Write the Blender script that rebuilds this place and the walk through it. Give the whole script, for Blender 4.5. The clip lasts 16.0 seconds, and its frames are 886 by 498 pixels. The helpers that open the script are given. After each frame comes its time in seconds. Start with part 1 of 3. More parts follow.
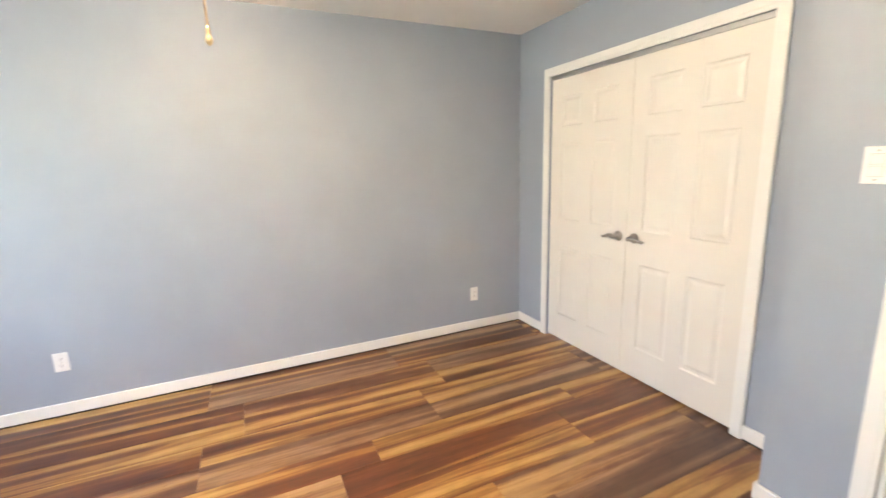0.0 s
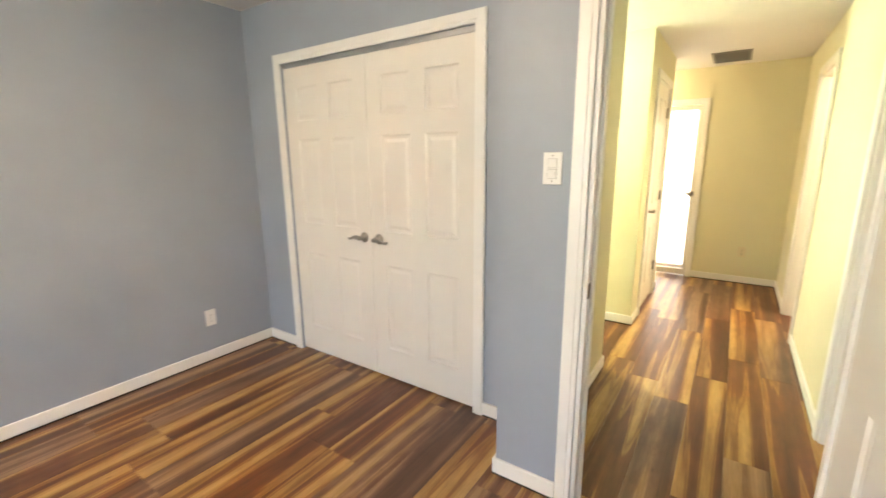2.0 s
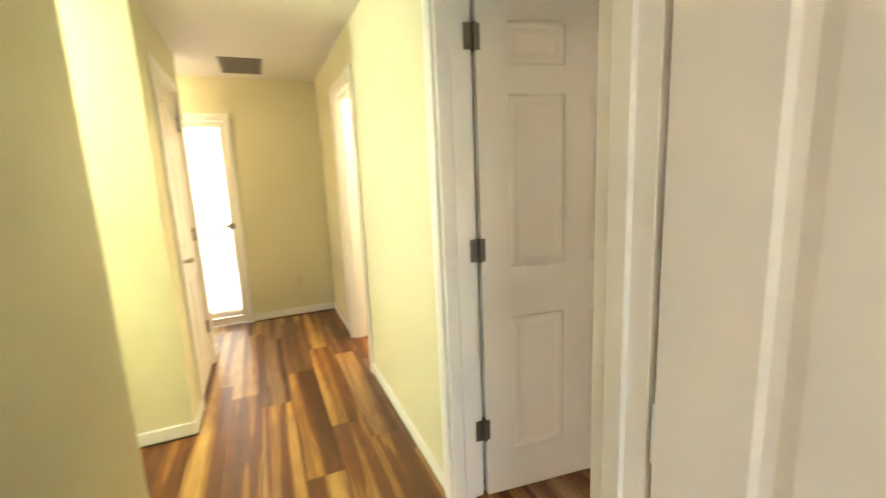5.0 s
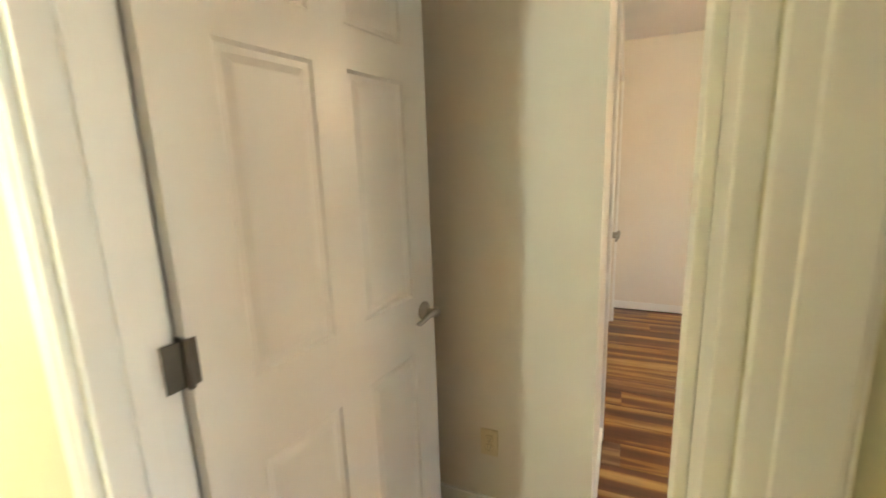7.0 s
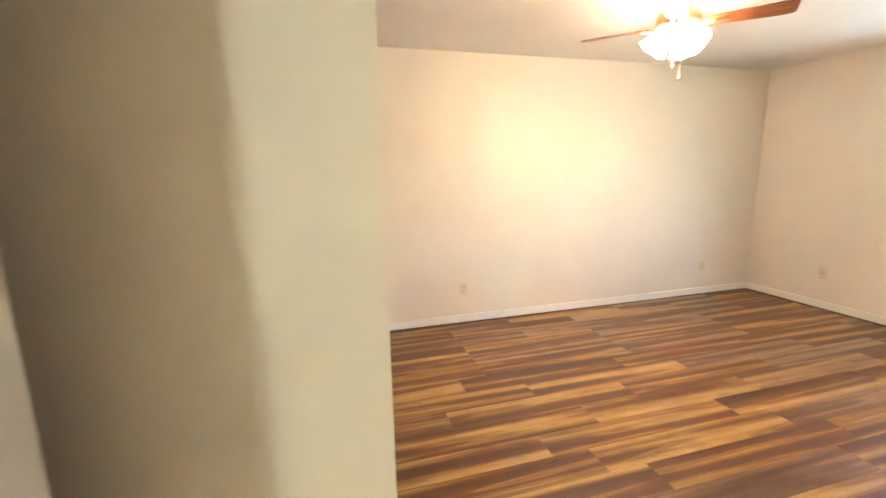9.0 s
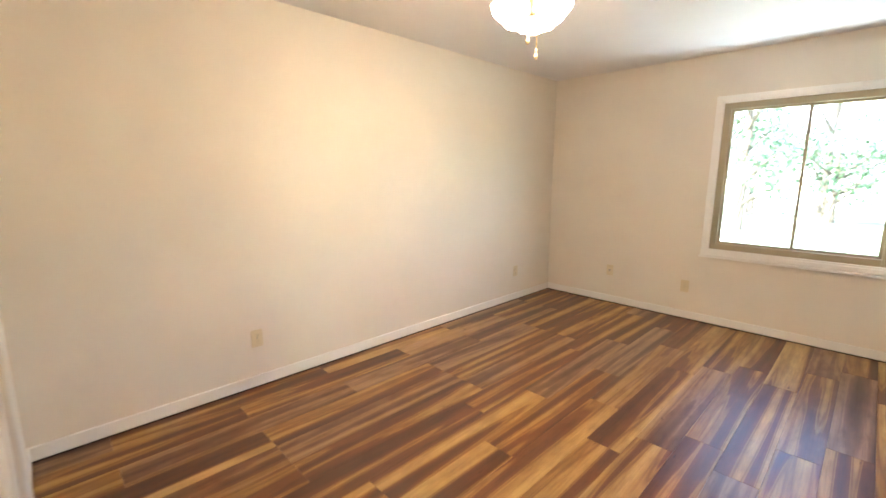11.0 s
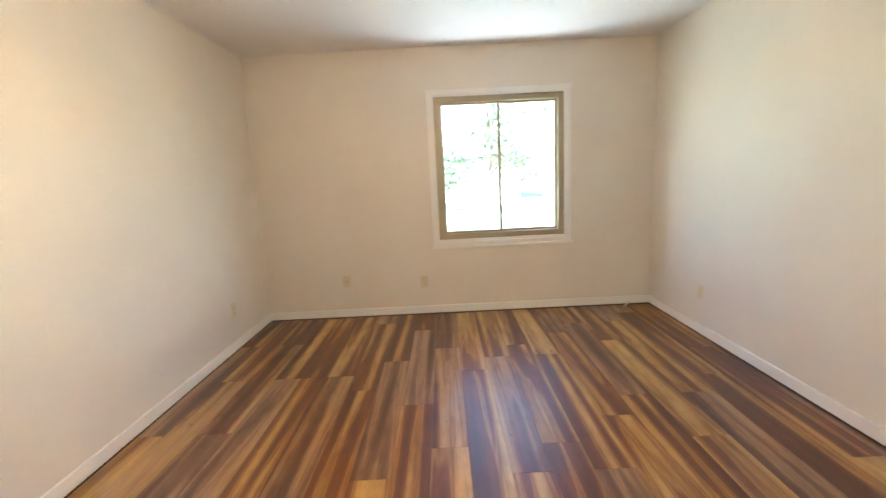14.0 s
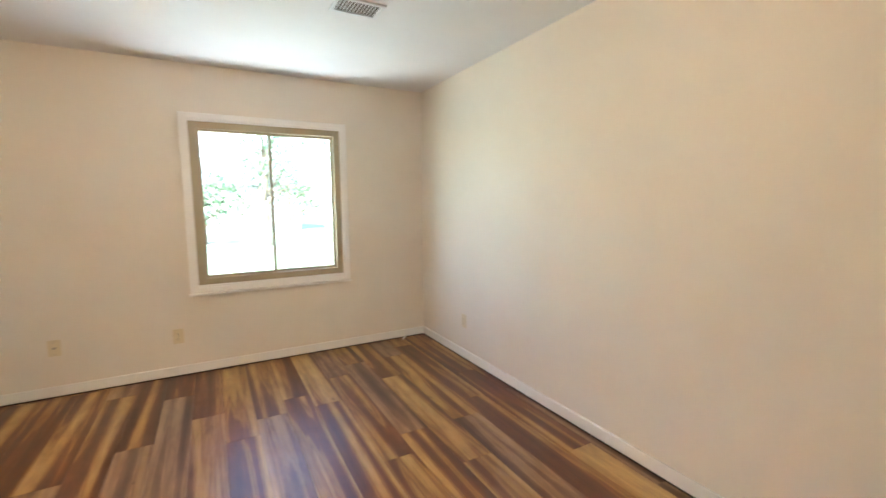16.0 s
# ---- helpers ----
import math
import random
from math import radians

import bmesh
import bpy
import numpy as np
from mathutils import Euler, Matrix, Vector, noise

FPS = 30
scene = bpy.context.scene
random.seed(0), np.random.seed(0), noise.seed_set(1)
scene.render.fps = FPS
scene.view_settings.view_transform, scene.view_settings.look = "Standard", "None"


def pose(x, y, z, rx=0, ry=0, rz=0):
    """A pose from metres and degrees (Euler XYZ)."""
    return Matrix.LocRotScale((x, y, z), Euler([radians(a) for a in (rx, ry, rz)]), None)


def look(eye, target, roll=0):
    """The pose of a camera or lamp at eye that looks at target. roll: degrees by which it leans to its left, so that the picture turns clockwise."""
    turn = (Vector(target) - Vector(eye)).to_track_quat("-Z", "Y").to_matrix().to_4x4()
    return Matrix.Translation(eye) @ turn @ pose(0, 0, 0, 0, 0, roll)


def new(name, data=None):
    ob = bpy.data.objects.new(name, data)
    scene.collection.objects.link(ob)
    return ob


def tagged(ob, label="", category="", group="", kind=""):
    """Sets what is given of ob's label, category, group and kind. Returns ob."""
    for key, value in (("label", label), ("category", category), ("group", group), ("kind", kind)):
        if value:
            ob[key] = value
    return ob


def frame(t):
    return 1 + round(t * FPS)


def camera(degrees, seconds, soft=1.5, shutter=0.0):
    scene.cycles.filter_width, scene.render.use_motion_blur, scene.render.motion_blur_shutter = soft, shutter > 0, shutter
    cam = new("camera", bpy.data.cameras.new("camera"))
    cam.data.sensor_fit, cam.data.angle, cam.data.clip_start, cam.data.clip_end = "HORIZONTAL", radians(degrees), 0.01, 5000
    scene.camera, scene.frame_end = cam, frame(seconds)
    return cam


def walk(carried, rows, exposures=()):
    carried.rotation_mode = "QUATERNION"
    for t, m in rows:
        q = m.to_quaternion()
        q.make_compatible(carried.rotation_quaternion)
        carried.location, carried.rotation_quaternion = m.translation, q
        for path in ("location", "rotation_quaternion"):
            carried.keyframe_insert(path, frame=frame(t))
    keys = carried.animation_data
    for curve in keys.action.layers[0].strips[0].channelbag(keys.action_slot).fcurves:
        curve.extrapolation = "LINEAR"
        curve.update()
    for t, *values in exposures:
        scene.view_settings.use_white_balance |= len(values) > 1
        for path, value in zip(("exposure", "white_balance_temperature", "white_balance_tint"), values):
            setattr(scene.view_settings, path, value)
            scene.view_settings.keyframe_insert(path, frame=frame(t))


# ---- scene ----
cam = camera(92.5, 16.0, shutter=0.5)
PATH = [
    (0, (-0.017, 0.269, 1.415), (0.802, 2.051, 1.025), -1.7),
    (0.5, (0.022, 0.214, 1.431), (1.057, 1.88, 1.043), -1.3),
    (1, (0.059, 0.232, 1.435), (1.32, 1.731, 1.033), -0.5),
    (1.5, (0.157, 0.282, 1.433), (1.606, 1.595, 1.014), -0.4),
    (2, (0.259, 0.363, 1.416), (1.872, 1.467, 0.995), -0.5),
    (2.5, (0.414, 0.406, 1.402), (2.165, 1.279, 0.987), -2.4),
    (3, (0.548, 0.441, 1.401), (2.418, 1.043, 1.024), -3.4),
    (3.5, (0.752, 0.506, 1.397), (2.695, 0.79, 1.016), -3.2),
    (4, (0.917, 0.539, 1.392), (2.888, 0.479, 1.054), -2.2),
    (4.5, (1.144, 0.518, 1.392), (3.074, 0.125, 1.05), -2.2),
    (6.8, (2.080, 0.266, 1.416), (2.952, -1.493, 1.034), -2.5),
    (7, (2.115, 0.206, 1.432), (2.893, -1.594, 1.04), -2.0),
    (7.5, (2.196, 0.096, 1.453), (2.676, -1.812, 1.094), -2.0),
    (8, (2.242, -0.071, 1.433), (2.39, -2.036, 1.094), -2.9),
    (8.5, (2.282, -0.218, 1.435), (2.077, -2.18, 1.105), -2.5),
    (9, (2.302, -0.397, 1.424), (1.763, -2.289, 1.064), -1.1),
    (9.5, (2.272, -0.584, 1.406), (1.441, -2.363, 1.023), -0.3),
    (9.7, (2.236, -0.675, 1.396), (1.313, -2.403, 0.996), -0.4),
    (12, (1.861, -1.745, 1.388), (0.204, -2.837, 1.141), 0.4),
    (12.5, (1.747, -1.899, 1.346), (-0.042, -2.761, 1.105), 0.0),
    (13, (1.634, -2.145, 1.34), (-0.263, -2.704, 1.041), -1.1),
    (13.5, (1.561, -2.289, 1.337), (-0.391, -2.564, 0.997), -1.9),
    (14, (1.515, -2.335, 1.303), (-0.457, -2.347, 0.966), -2.9),
    (14.5, (1.453, -2.338, 1.313), (-0.502, -2.092, 0.97), -3.3),
    (15, (1.414, -2.307, 1.363), (-0.498, -1.815, 1.047), -2.9),
    (15.5, (1.427, -2.258, 1.329), (-0.429, -1.551, 1.096), -1.9),
    (16, (1.429, -2.271, 1.367), (-0.315, -1.318, 1.143), -0.5),
]
EXPOSURE = [(0, 4.33, 7050, 11), (1, 4.22, 7150, 11), (2.5, 3.92, 7300, 10), (4.5, 3.74, 7450, 8), (7, 4.03, 7250, 10), (7.5, 4.2, 7200, 12), (8.5, 4.34, 7230, 15), (9.5, 4.24, 7130, 16), (12, 3.88, 6900, 15), (14, 3.80, 6850, 15), (16, 3.80, 6820, 14)]
walk(cam, [(t, look(eye, target, roll)) for t, eye, target, roll in PATH], EXPOSURE)

# ---- world, sun and lamps ----
world = bpy.data.worlds.new("sky")
scene.world = world
world.use_nodes = True
wn = world.node_tree
sky = wn.nodes.new("ShaderNodeTexSky")
sky.sky_type = "NISHITA"
sky.sun_disc = False
sky.sun_elevation = radians(52)
sky.sun_rotation = radians(130)
wn.links.new(sky.outputs[0], wn.nodes["Background"].inputs[0])
wn.nodes["Background"].inputs[1].default_value = 0.15

sun = new("sun", bpy.data.lights.new("sun", "SUN"))
sun.data.energy, sun.data.angle, sun.data.color = 4.0, radians(0.5), (1.0, 0.97, 0.92)
sun.matrix_basis = look((0, 0, 0), (-0.50, 0.42, -0.80))


def point_lamp(x, y, z, watts, colour, radius=0.05):
    ob = new("lamp_or_fill", bpy.data.lights.new("lamp_or_fill", "POINT"))
    ob.location = (x, y, z)
    ob.data.energy, ob.data.color, ob.data.shadow_soft_size = watts, colour, radius
    return ob


def area_lamp(m, w, h, watts, colour, spread=180):
    ob = new("fill_light", bpy.data.lights.new("fill_light", "AREA"))
    ob.matrix_basis = m
    ob.data.shape, ob.data.size, ob.data.size_y = "RECTANGLE", w, h
    ob.data.energy, ob.data.color, ob.data.spread = watts, colour, radians(spread)
    return ob


WARM = (1.0, 0.75, 0.53)
DAY = (0.80, 0.90, 1.0)
FAN = (0.205, -2.60)            # centre of the fan in the cream bedroom
BLUE_FAN = (-0.04, 1.68)
BR2_WATTS, BLUE_WATTS = 0.28, 0.9
area_lamp(look((-2.98, -1.80, 0.42), (-2.0, -1.80, 1.75)), 1.2, 0.7, 2.9, DAY)     # added lamp below the sill, for daylight thrown up by the sunlit ground
area_lamp(look((-2.50, 1.65, 1.36), (0.0, 1.65, 1.5)), 1.2, 1.2, 1.9, DAY)
point_lamp(3.74, 2.22, 2.20, 8.3, (0.86, 1.0, 0.93), 0.07)   # unseen lamp standing in for cool daylight down the side passage
point_lamp(5.60, 1.52, 2.20, 1.2, (1.0, 0.80, 0.56), 0.1)     # lamp in the end recess
point_lamp(4.80, -0.95, 2.2, 7.5, (1.0, 0.80, 0.54), 0.1)    # lamp in the side room
area_lamp(look((6.36, 1.09, 1.0), (5.9, 1.09, 1.0)), 0.66, 1.9, 1.2, (1.0, 0.95, 0.92))    # added lamp behind the end door's panes, to whiten the door


# ---- materials ----
def shader(name, colour, rough=0.5, metal=0.0):
    m = bpy.data.materials.new(name)
    m.use_nodes = True
    b = m.node_tree.nodes["Principled BSDF"]
    b.inputs["Base Color"].default_value = (*colour, 1)
    b.inputs["Roughness"].default_value = rough
    b.inputs["Metallic"].default_value = metal
    return m, m.node_tree, b


def noise_tex(nt, vec, scale, detail=4.0, stretch=(1, 1, 1), rough=0.55):
    mp = nt.nodes.new("ShaderNodeMapping")
    mp.inputs["Scale"].default_value = stretch
    nt.links.new(vec, mp.inputs["Vector"])
    n = nt.nodes.new("ShaderNodeTexNoise")
    n.inputs["Scale"].default_value = scale
    n.inputs["Detail"].default_value = detail
    n.inputs["Roughness"].default_value = rough
    nt.links.new(mp.outputs[0], n.inputs["Vector"])
    return n.outputs["Fac"]


def ramp(nt, fac, stops):
    r = nt.nodes.new("ShaderNodeValToRGB")
    e = r.color_ramp.elements
    while len(e) < len(stops):
        e.new(0.5)
    for el, (p, c) in zip(e, stops):
        el.position, el.color = p, (*c, 1)
    nt.links.new(fac, r.inputs[0])
    return r.outputs[0]


def bump(nt, b, fac, strength, distance):
    bp = nt.nodes.new("ShaderNodeBump")
    bp.inputs["Strength"].default_value, bp.inputs["Distance"].default_value = strength, distance
    nt.links.new(fac, bp.inputs["Height"])
    nt.links.new(bp.outputs[0], b.inputs["Normal"])


def coords(nt):
    return nt.nodes.new("ShaderNodeTexCoord").outputs["Object"]


def paint(name, colour, rough=0.55, vary=0.05, peel=0.15):
    """Rolled wall paint: slight unevenness and a fine orange-peel relief."""
    m, nt, b = shader(name, colour, rough)
    v = coords(nt)
    lo = tuple(c * (1 - vary) for c in colour)
    hi = tuple(min(1, c * (1 + vary)) for c in colour)
    nt.links.new(ramp(nt, noise_tex(nt, v, 1.7, 5), [(0.3, lo), (0.7, hi)]), b.inputs["Base Color"])
    bump(nt, b, noise_tex(nt, v, 220, 3), peel, 0.002)
    return m


def metal(name, colour, rough=0.3):
    m, nt, b = shader(name, colour, rough, 1.0)
    r = nt.nodes.new("ShaderNodeMapRange")
    r.inputs[3].default_value, r.inputs[4].default_value = rough * 0.7, rough * 1.4
    nt.links.new(noise_tex(nt, coords(nt), 60, 4), r.inputs[0])
    nt.links.new(r.outputs[0], b.inputs["Roughness"])
    return m


BLUE = paint("blue_grey_paint", (0.335, 0.375, 0.44), 0.5)
CREAM = paint("cream_paint", (0.775, 0.72, 0.635), 0.55, 0.03)
YELLOW = paint("pale_yellow_paint", (0.70, 0.665, 0.475), 0.5, 0.03)
BATH = paint("white_room_paint", (0.80, 0.78, 0.72), 0.5, 0.03)
CEIL = paint("ceiling_paint", (0.78, 0.755, 0.74), 0.7, 0.03, 0.5)
TRIM = paint("white_trim_paint", (0.86, 0.845, 0.81), 0.32, 0.02, 0.04)
DOORW = paint("door_paint", (0.80, 0.765, 0.71), 0.34, 0.02, 0.05)
NICKEL = metal("satin_nickel", (0.36, 0.335, 0.30), 0.3)
STEEL = metal("hinge_steel", (0.17, 0.15, 0.125), 0.45)
BRASS = metal("antique_brass", (0.62, 0.47, 0.27), 0.3)
ALU = paint("bronze_window_frame", (0.40, 0.335, 0.22), 0.38, 0.04, 0.03)
WHITE_PLATE = paint("white_plastic", (0.82, 0.81, 0.78), 0.3, 0.01, 0.0)
ALMOND = paint("almond_plastic", (0.70, 0.61, 0.43), 0.35, 0.02, 0.0)
DARK = paint("dark_gap", (0.03, 0.025, 0.02), 0.8, 0.2, 0.0)
SLOT = paint("socket_slot", (0.16, 0.14, 0.12), 0.6, 0.1, 0.0)
PLATE_SHADE = paint("rocker_gap_shade", (0.50, 0.48, 0.45), 0.45, 0.02, 0.0)
GREY_METAL = metal("grey_track", (0.55, 0.55, 0.55), 0.4)
GRILLE = paint("grey_grille_enamel", (0.19, 0.18, 0.17), 0.45, 0.05, 0.02)
WHITE_GRILLE = paint("white_grille_enamel", (0.74, 0.74, 0.74), 0.4, 0.03, 0.02)


def math_node(nt, op, a, b=0.0, c=0.0):
    n = nt.nodes.new("ShaderNodeMath")
    n.operation = op
    for i, v in enumerate((a, b, c)):
        if isinstance(v, (int, float)):
            n.inputs[i].default_value = v
        else:
            nt.links.new(v, n.inputs[i])
    return n.outputs[0]


def blend(nt, kind, fac, a, b):
    n = nt.nodes.new("ShaderNodeMixRGB")
    n.blend_type = kind
    for i, v in enumerate((fac, a, b)):
        if isinstance(v, (int, float)):
            n.inputs[i].default_value = v
        else:
            nt.links.new(v, n.inputs[i])
    return n.outputs[0]


def plank_material():
    """Vinyl planks: rust-brown heartwood and honey sapwood bands along the board, some boards weathered grey-beige."""
    m, nt, b = shader("streaked_vinyl_plank", (0.2, 0.1, 0.05), 0.34)
    b.inputs["Specular IOR Level"].default_value = 0.62
    info = nt.nodes.new("ShaderNodeObjectInfo")
    rnd = nt.nodes.new("ShaderNodeTexWhiteNoise")
    rnd.noise_dimensions = "1D"
    nt.links.new(math_node(nt, "MULTIPLY", info.outputs["Random"], 517.0), rnd.inputs["W"])
    split = nt.nodes.new("ShaderNodeSeparateColor")
    nt.links.new(rnd.outputs["Color"], split.inputs[0])
    r1, r2, r3 = split.outputs[0], split.outputs[1], split.outputs[2]
    shift = nt.nodes.new("ShaderNodeVectorMath")
    shift.operation = "MULTIPLY_ADD"
    nt.links.new(rnd.outputs["Color"], shift.inputs[0])
    shift.inputs[1].default_value = (37.0, 91.0, 53.0)
    nt.links.new(coords(nt), shift.inputs[2])
    v = shift.outputs[0]
    band = noise_tex(nt, v, 1.0, 1.0, (0.55, 14.0, 1), 0.35)
    thin = noise_tex(nt, v, 1.0, 3.0, (0.8, 48.0, 1), 0.55)
    fine = noise_tex(nt, v, 1.0, 5.0, (6.0, 110.0, 1), 0.65)
    cloud = noise_tex(nt, v, 1.0, 4.0, (5.0, 16.0, 1), 0.6)
    f = math_node(nt, "MULTIPLY_ADD", band, 1.60, -0.30)
    f = math_node(nt, "ADD", f, math_node(nt, "MULTIPLY_ADD", thin, 0.09, -0.045))
    f = math_node(nt, "ADD", f, math_node(nt, "MULTIPLY_ADD", r1, 0.10, -0.03))
    warm = ramp(nt, f, [(0.15, (0.082, 0.024, 0.008)), (0.38, (0.132, 0.041, 0.012)), (0.51, (0.175, 0.056, 0.015)), (0.545, (0.33, 0.165, 0.042)),
                        (0.61, (0.245, 0.103, 0.024)), (0.67, (0.41, 0.23, 0.066)), (0.85, (0.50, 0.31, 0.11))])
    grey = ramp(nt, f, [(0.20, (0.085, 0.034, 0.015)), (0.45, (0.19, 0.096, 0.050)), (0.52, (0.30, 0.175, 0.095)), (0.62, (0.24, 0.140, 0.076)), (0.80, (0.38, 0.235, 0.125))])
    some = nt.nodes.new("ShaderNodeMapRange")
    some.inputs[1].default_value, some.inputs[2].default_value = 0.66, 0.92
    nt.links.new(math_node(nt, "ADD", r2, math_node(nt, "MULTIPLY_ADD", cloud, 0.6, -0.3)), some.inputs[0])
    col = blend(nt, "MIX", some.outputs[0], warm, grey)
    col = blend(nt, "MULTIPLY", 0.8, col, ramp(nt, fine, [(0.28, (0.72, 0.68, 0.64)), (0.62, (1.08, 1.08, 1.08))]))
    col = blend(nt, "MULTIPLY", 0.7, col, ramp(nt, cloud, [(0.30, (0.62, 0.57, 0.54)), (0.60, (1.08, 1.08, 1.08))]))
    knots = noise_tex(nt, v, 1.0, 2.0, (11, 34, 1))
    col = blend(nt, "MULTIPLY", 0.8, col, ramp(nt, knots, [(0.20, (0.30, 0.20, 0.14)), (0.29, (1, 1, 1))]))
    nt.links.new(col, b.inputs["Base Color"])
    rr = nt.nodes.new("ShaderNodeMapRange")
    rr.inputs[3].default_value, rr.inputs[4].default_value = 0.27, 0.42
    nt.links.new(thin, rr.inputs[0])
    nt.links.new(math_node(nt, "MULTIPLY_ADD", r3, 0.05, rr.outputs[0]), b.inputs["Roughness"])
    bump(nt, b, fine, 0.22, 0.0012)
    return m


PLANK = plank_material()


def wood_material():
    m, nt, b = shader("fan_blade_wood", (0.2, 0.07, 0.03), 0.3)
    v = coords(nt)
    f = noise_tex(nt, v, 1.0, 5.0, (3, 45, 10))
    nt.links.new(ramp(nt, f, [(0.3, (0.10, 0.028, 0.012)), (0.7, (0.27, 0.095, 0.035))]), b.inputs["Base Color"])
    return m


BLADE = wood_material()


def frosted(glow):
    """Frosted glass shade lit from inside."""
    m, nt, b = shader("lit_frosted_glass", (0.9, 0.87, 0.8), 0.4)
    b.inputs["Emission Color"].default_value = (1.0, 0.82, 0.60, 1)
    b.inputs["Emission Strength"].default_value = glow
    return m


SHADE = frosted(4.5)
FLUSH = frosted(0.25)
GLASS, _nt, _b = shader("window_glass", (0.78, 0.94, 0.98), 0.0)
_b.inputs["Transmission Weight"].default_value = 1.0
_b.inputs["IOR"].default_value = 1.0
_b.inputs["Specular IOR Level"].default_value = 0.3


# for panes added to the white end door, so a lamp behind brightens it
GLOW_PANE, _nt, _b = shader("door_glow_pane", (0.92, 0.92, 0.92), 0.6)
_b.inputs["Transmission Weight"].default_value = 1.0
_b.inputs["IOR"].default_value = 1.05


# ---- mesh helpers ----
def add_box(bm, x0, x1, y0, y1, z0, z1, bevel=0.0):
    m = Matrix.Translation(((x0 + x1) / 2, (y0 + y1) / 2, (z0 + z1) / 2)) @ Matrix.Diagonal((abs(x1 - x0), abs(y1 - y0), abs(z1 - z0), 1))
    g = bmesh.ops.create_cube(bm, size=1.0, matrix=m)
    if bevel:
        es = list({e for v in g["verts"] for e in v.link_edges})
        bmesh.ops.bevel(bm, geom=es, offset=bevel, segments=2, profile=0.5, affect="EDGES")


def add_lathe(bm, profile, seg=24, m=None):
    """Turns (radius, z) pairs round the z axis."""
    rings = []
    for r, z in profile:
        rings.append([bm.verts.new((r * math.cos(a), r * math.sin(a), z)) for a in (2 * math.pi * i / seg for i in range(seg))])
    for a, b in zip(rings, rings[1:]):
        for i in range(seg):
            bm.faces.new((a[i], a[(i + 1) % seg], b[(i + 1) % seg], b[i]))
    for ring, flip in ((rings[0], True), (rings[-1], False)):
        bm.faces.new(ring[::-1] if flip else ring)
    if m:
        bmesh.ops.transform(bm, matrix=m, verts=[v for ring in rings for v in ring])


def add_tube(bm, path, radii, seg=10):
    """A tube along a list of points, with a radius at each."""
    pts = [Vector(p) for p in path]
    rings = []
    for i, p in enumerate(pts):
        d = (pts[min(i + 1, len(pts) - 1)] - pts[max(i - 1, 0)]).normalized()
        q = d.to_track_quat("Z", "Y")
        rings.append([bm.verts.new(p + q @ Vector((radii[i] * math.cos(a), radii[i] * math.sin(a), 0))) for a in (2 * math.pi * k / seg for k in range(seg))])
    for a, b in zip(rings, rings[1:]):
        for i in range(seg):
            bm.faces.new((a[i], a[(i + 1) % seg], b[(i + 1) % seg], b[i]))
    bm.faces.new(rings[0][::-1])
    bm.faces.new(rings[-1])


def mesh_of(name, bm, material, smooth=False):
    me = bpy.data.meshes.new(name)
    bmesh.ops.recalc_face_normals(bm, faces=bm.faces)
    bm.to_mesh(me)
    bm.free()
    me.materials.append(material)
    if smooth:
        for p in me.polygons:
            p.use_smooth = True
    return me


def part(name, bm, material, parent=None, label="", smooth=False, m=None):
    ob = new(name, mesh_of(name, bm, material, smooth))
    if parent:
        ob.parent = parent
    if m:
        ob.matrix_basis = m
    return tagged(ob, label)


def boxes(name, material, spans, bevel=0.0, parent=None, label="", m=None):
    bm = bmesh.new()
    for s in spans:
        add_box(bm, *s, bevel=bevel)
    return part(name, bm, material, parent, label, m=m)


H = 2.425                       # ceiling height


def wall(name, material, label, *spans):
    return tagged(boxes(name, material, spans), label, "wall", kind="structure")


# ---- walls ----
BN, BX, BUMP, BUMP_Y = 3.345, 2.145, 1.783, 1.124
DL, DR = 0.785, 0.02            # jambs of the blue room's doorway
CL0, CL1, CTOP = 1.452, 2.955, 2.03
wall("wall_north", BLUE, "smooth blue-grey painted bedroom wall", (-2.55, 2.23, BN, BN + .1, 0, H))
wall("wall_closet", BLUE, "blue-grey wall around the white closet doors",
     (BX, BX + .1, BUMP_Y, CL0, 0, H), (BX, BX + .1, CL1, BN, 0, H), (BX, BX + .1, CL0, CL1, CTOP, H))
wall("wall_return", BLUE, "short blue-grey return beside the closet", (BUMP + .055, BX + .1, 1.055, BUMP_Y, 0, H))
wall("wall_doorway", BLUE, "blue-grey wall with the light switch",
     (BUMP, BUMP + .055, DL, BUMP_Y, 0, H), (BUMP, BUMP + .055, -.26, DR, 0, H), (BUMP, BUMP + .055, DR, DL, 2.045, H))
wall("wall_blue_south", BLUE, "blue-grey bedroom wall behind the door", (-2.55, BUMP, -.255, -.2, 0, H))
wall("wall_blue_west", BLUE, "blue-grey outer bedroom wall with window opening",
     (-2.55, -2.445, -.2, 1.0, 0, H), (-2.55, -2.445, 2.3, BN, 0, H), (-2.55, -2.445, 1.0, 2.3, 0, .7), (-2.55, -2.445, 1.0, 2.3, 2.0, H))
wall("wall_closet_back", BLUE, "plain back wall inside the closet", (2.85, 2.9, 1.055, BN + .1, 0, H))

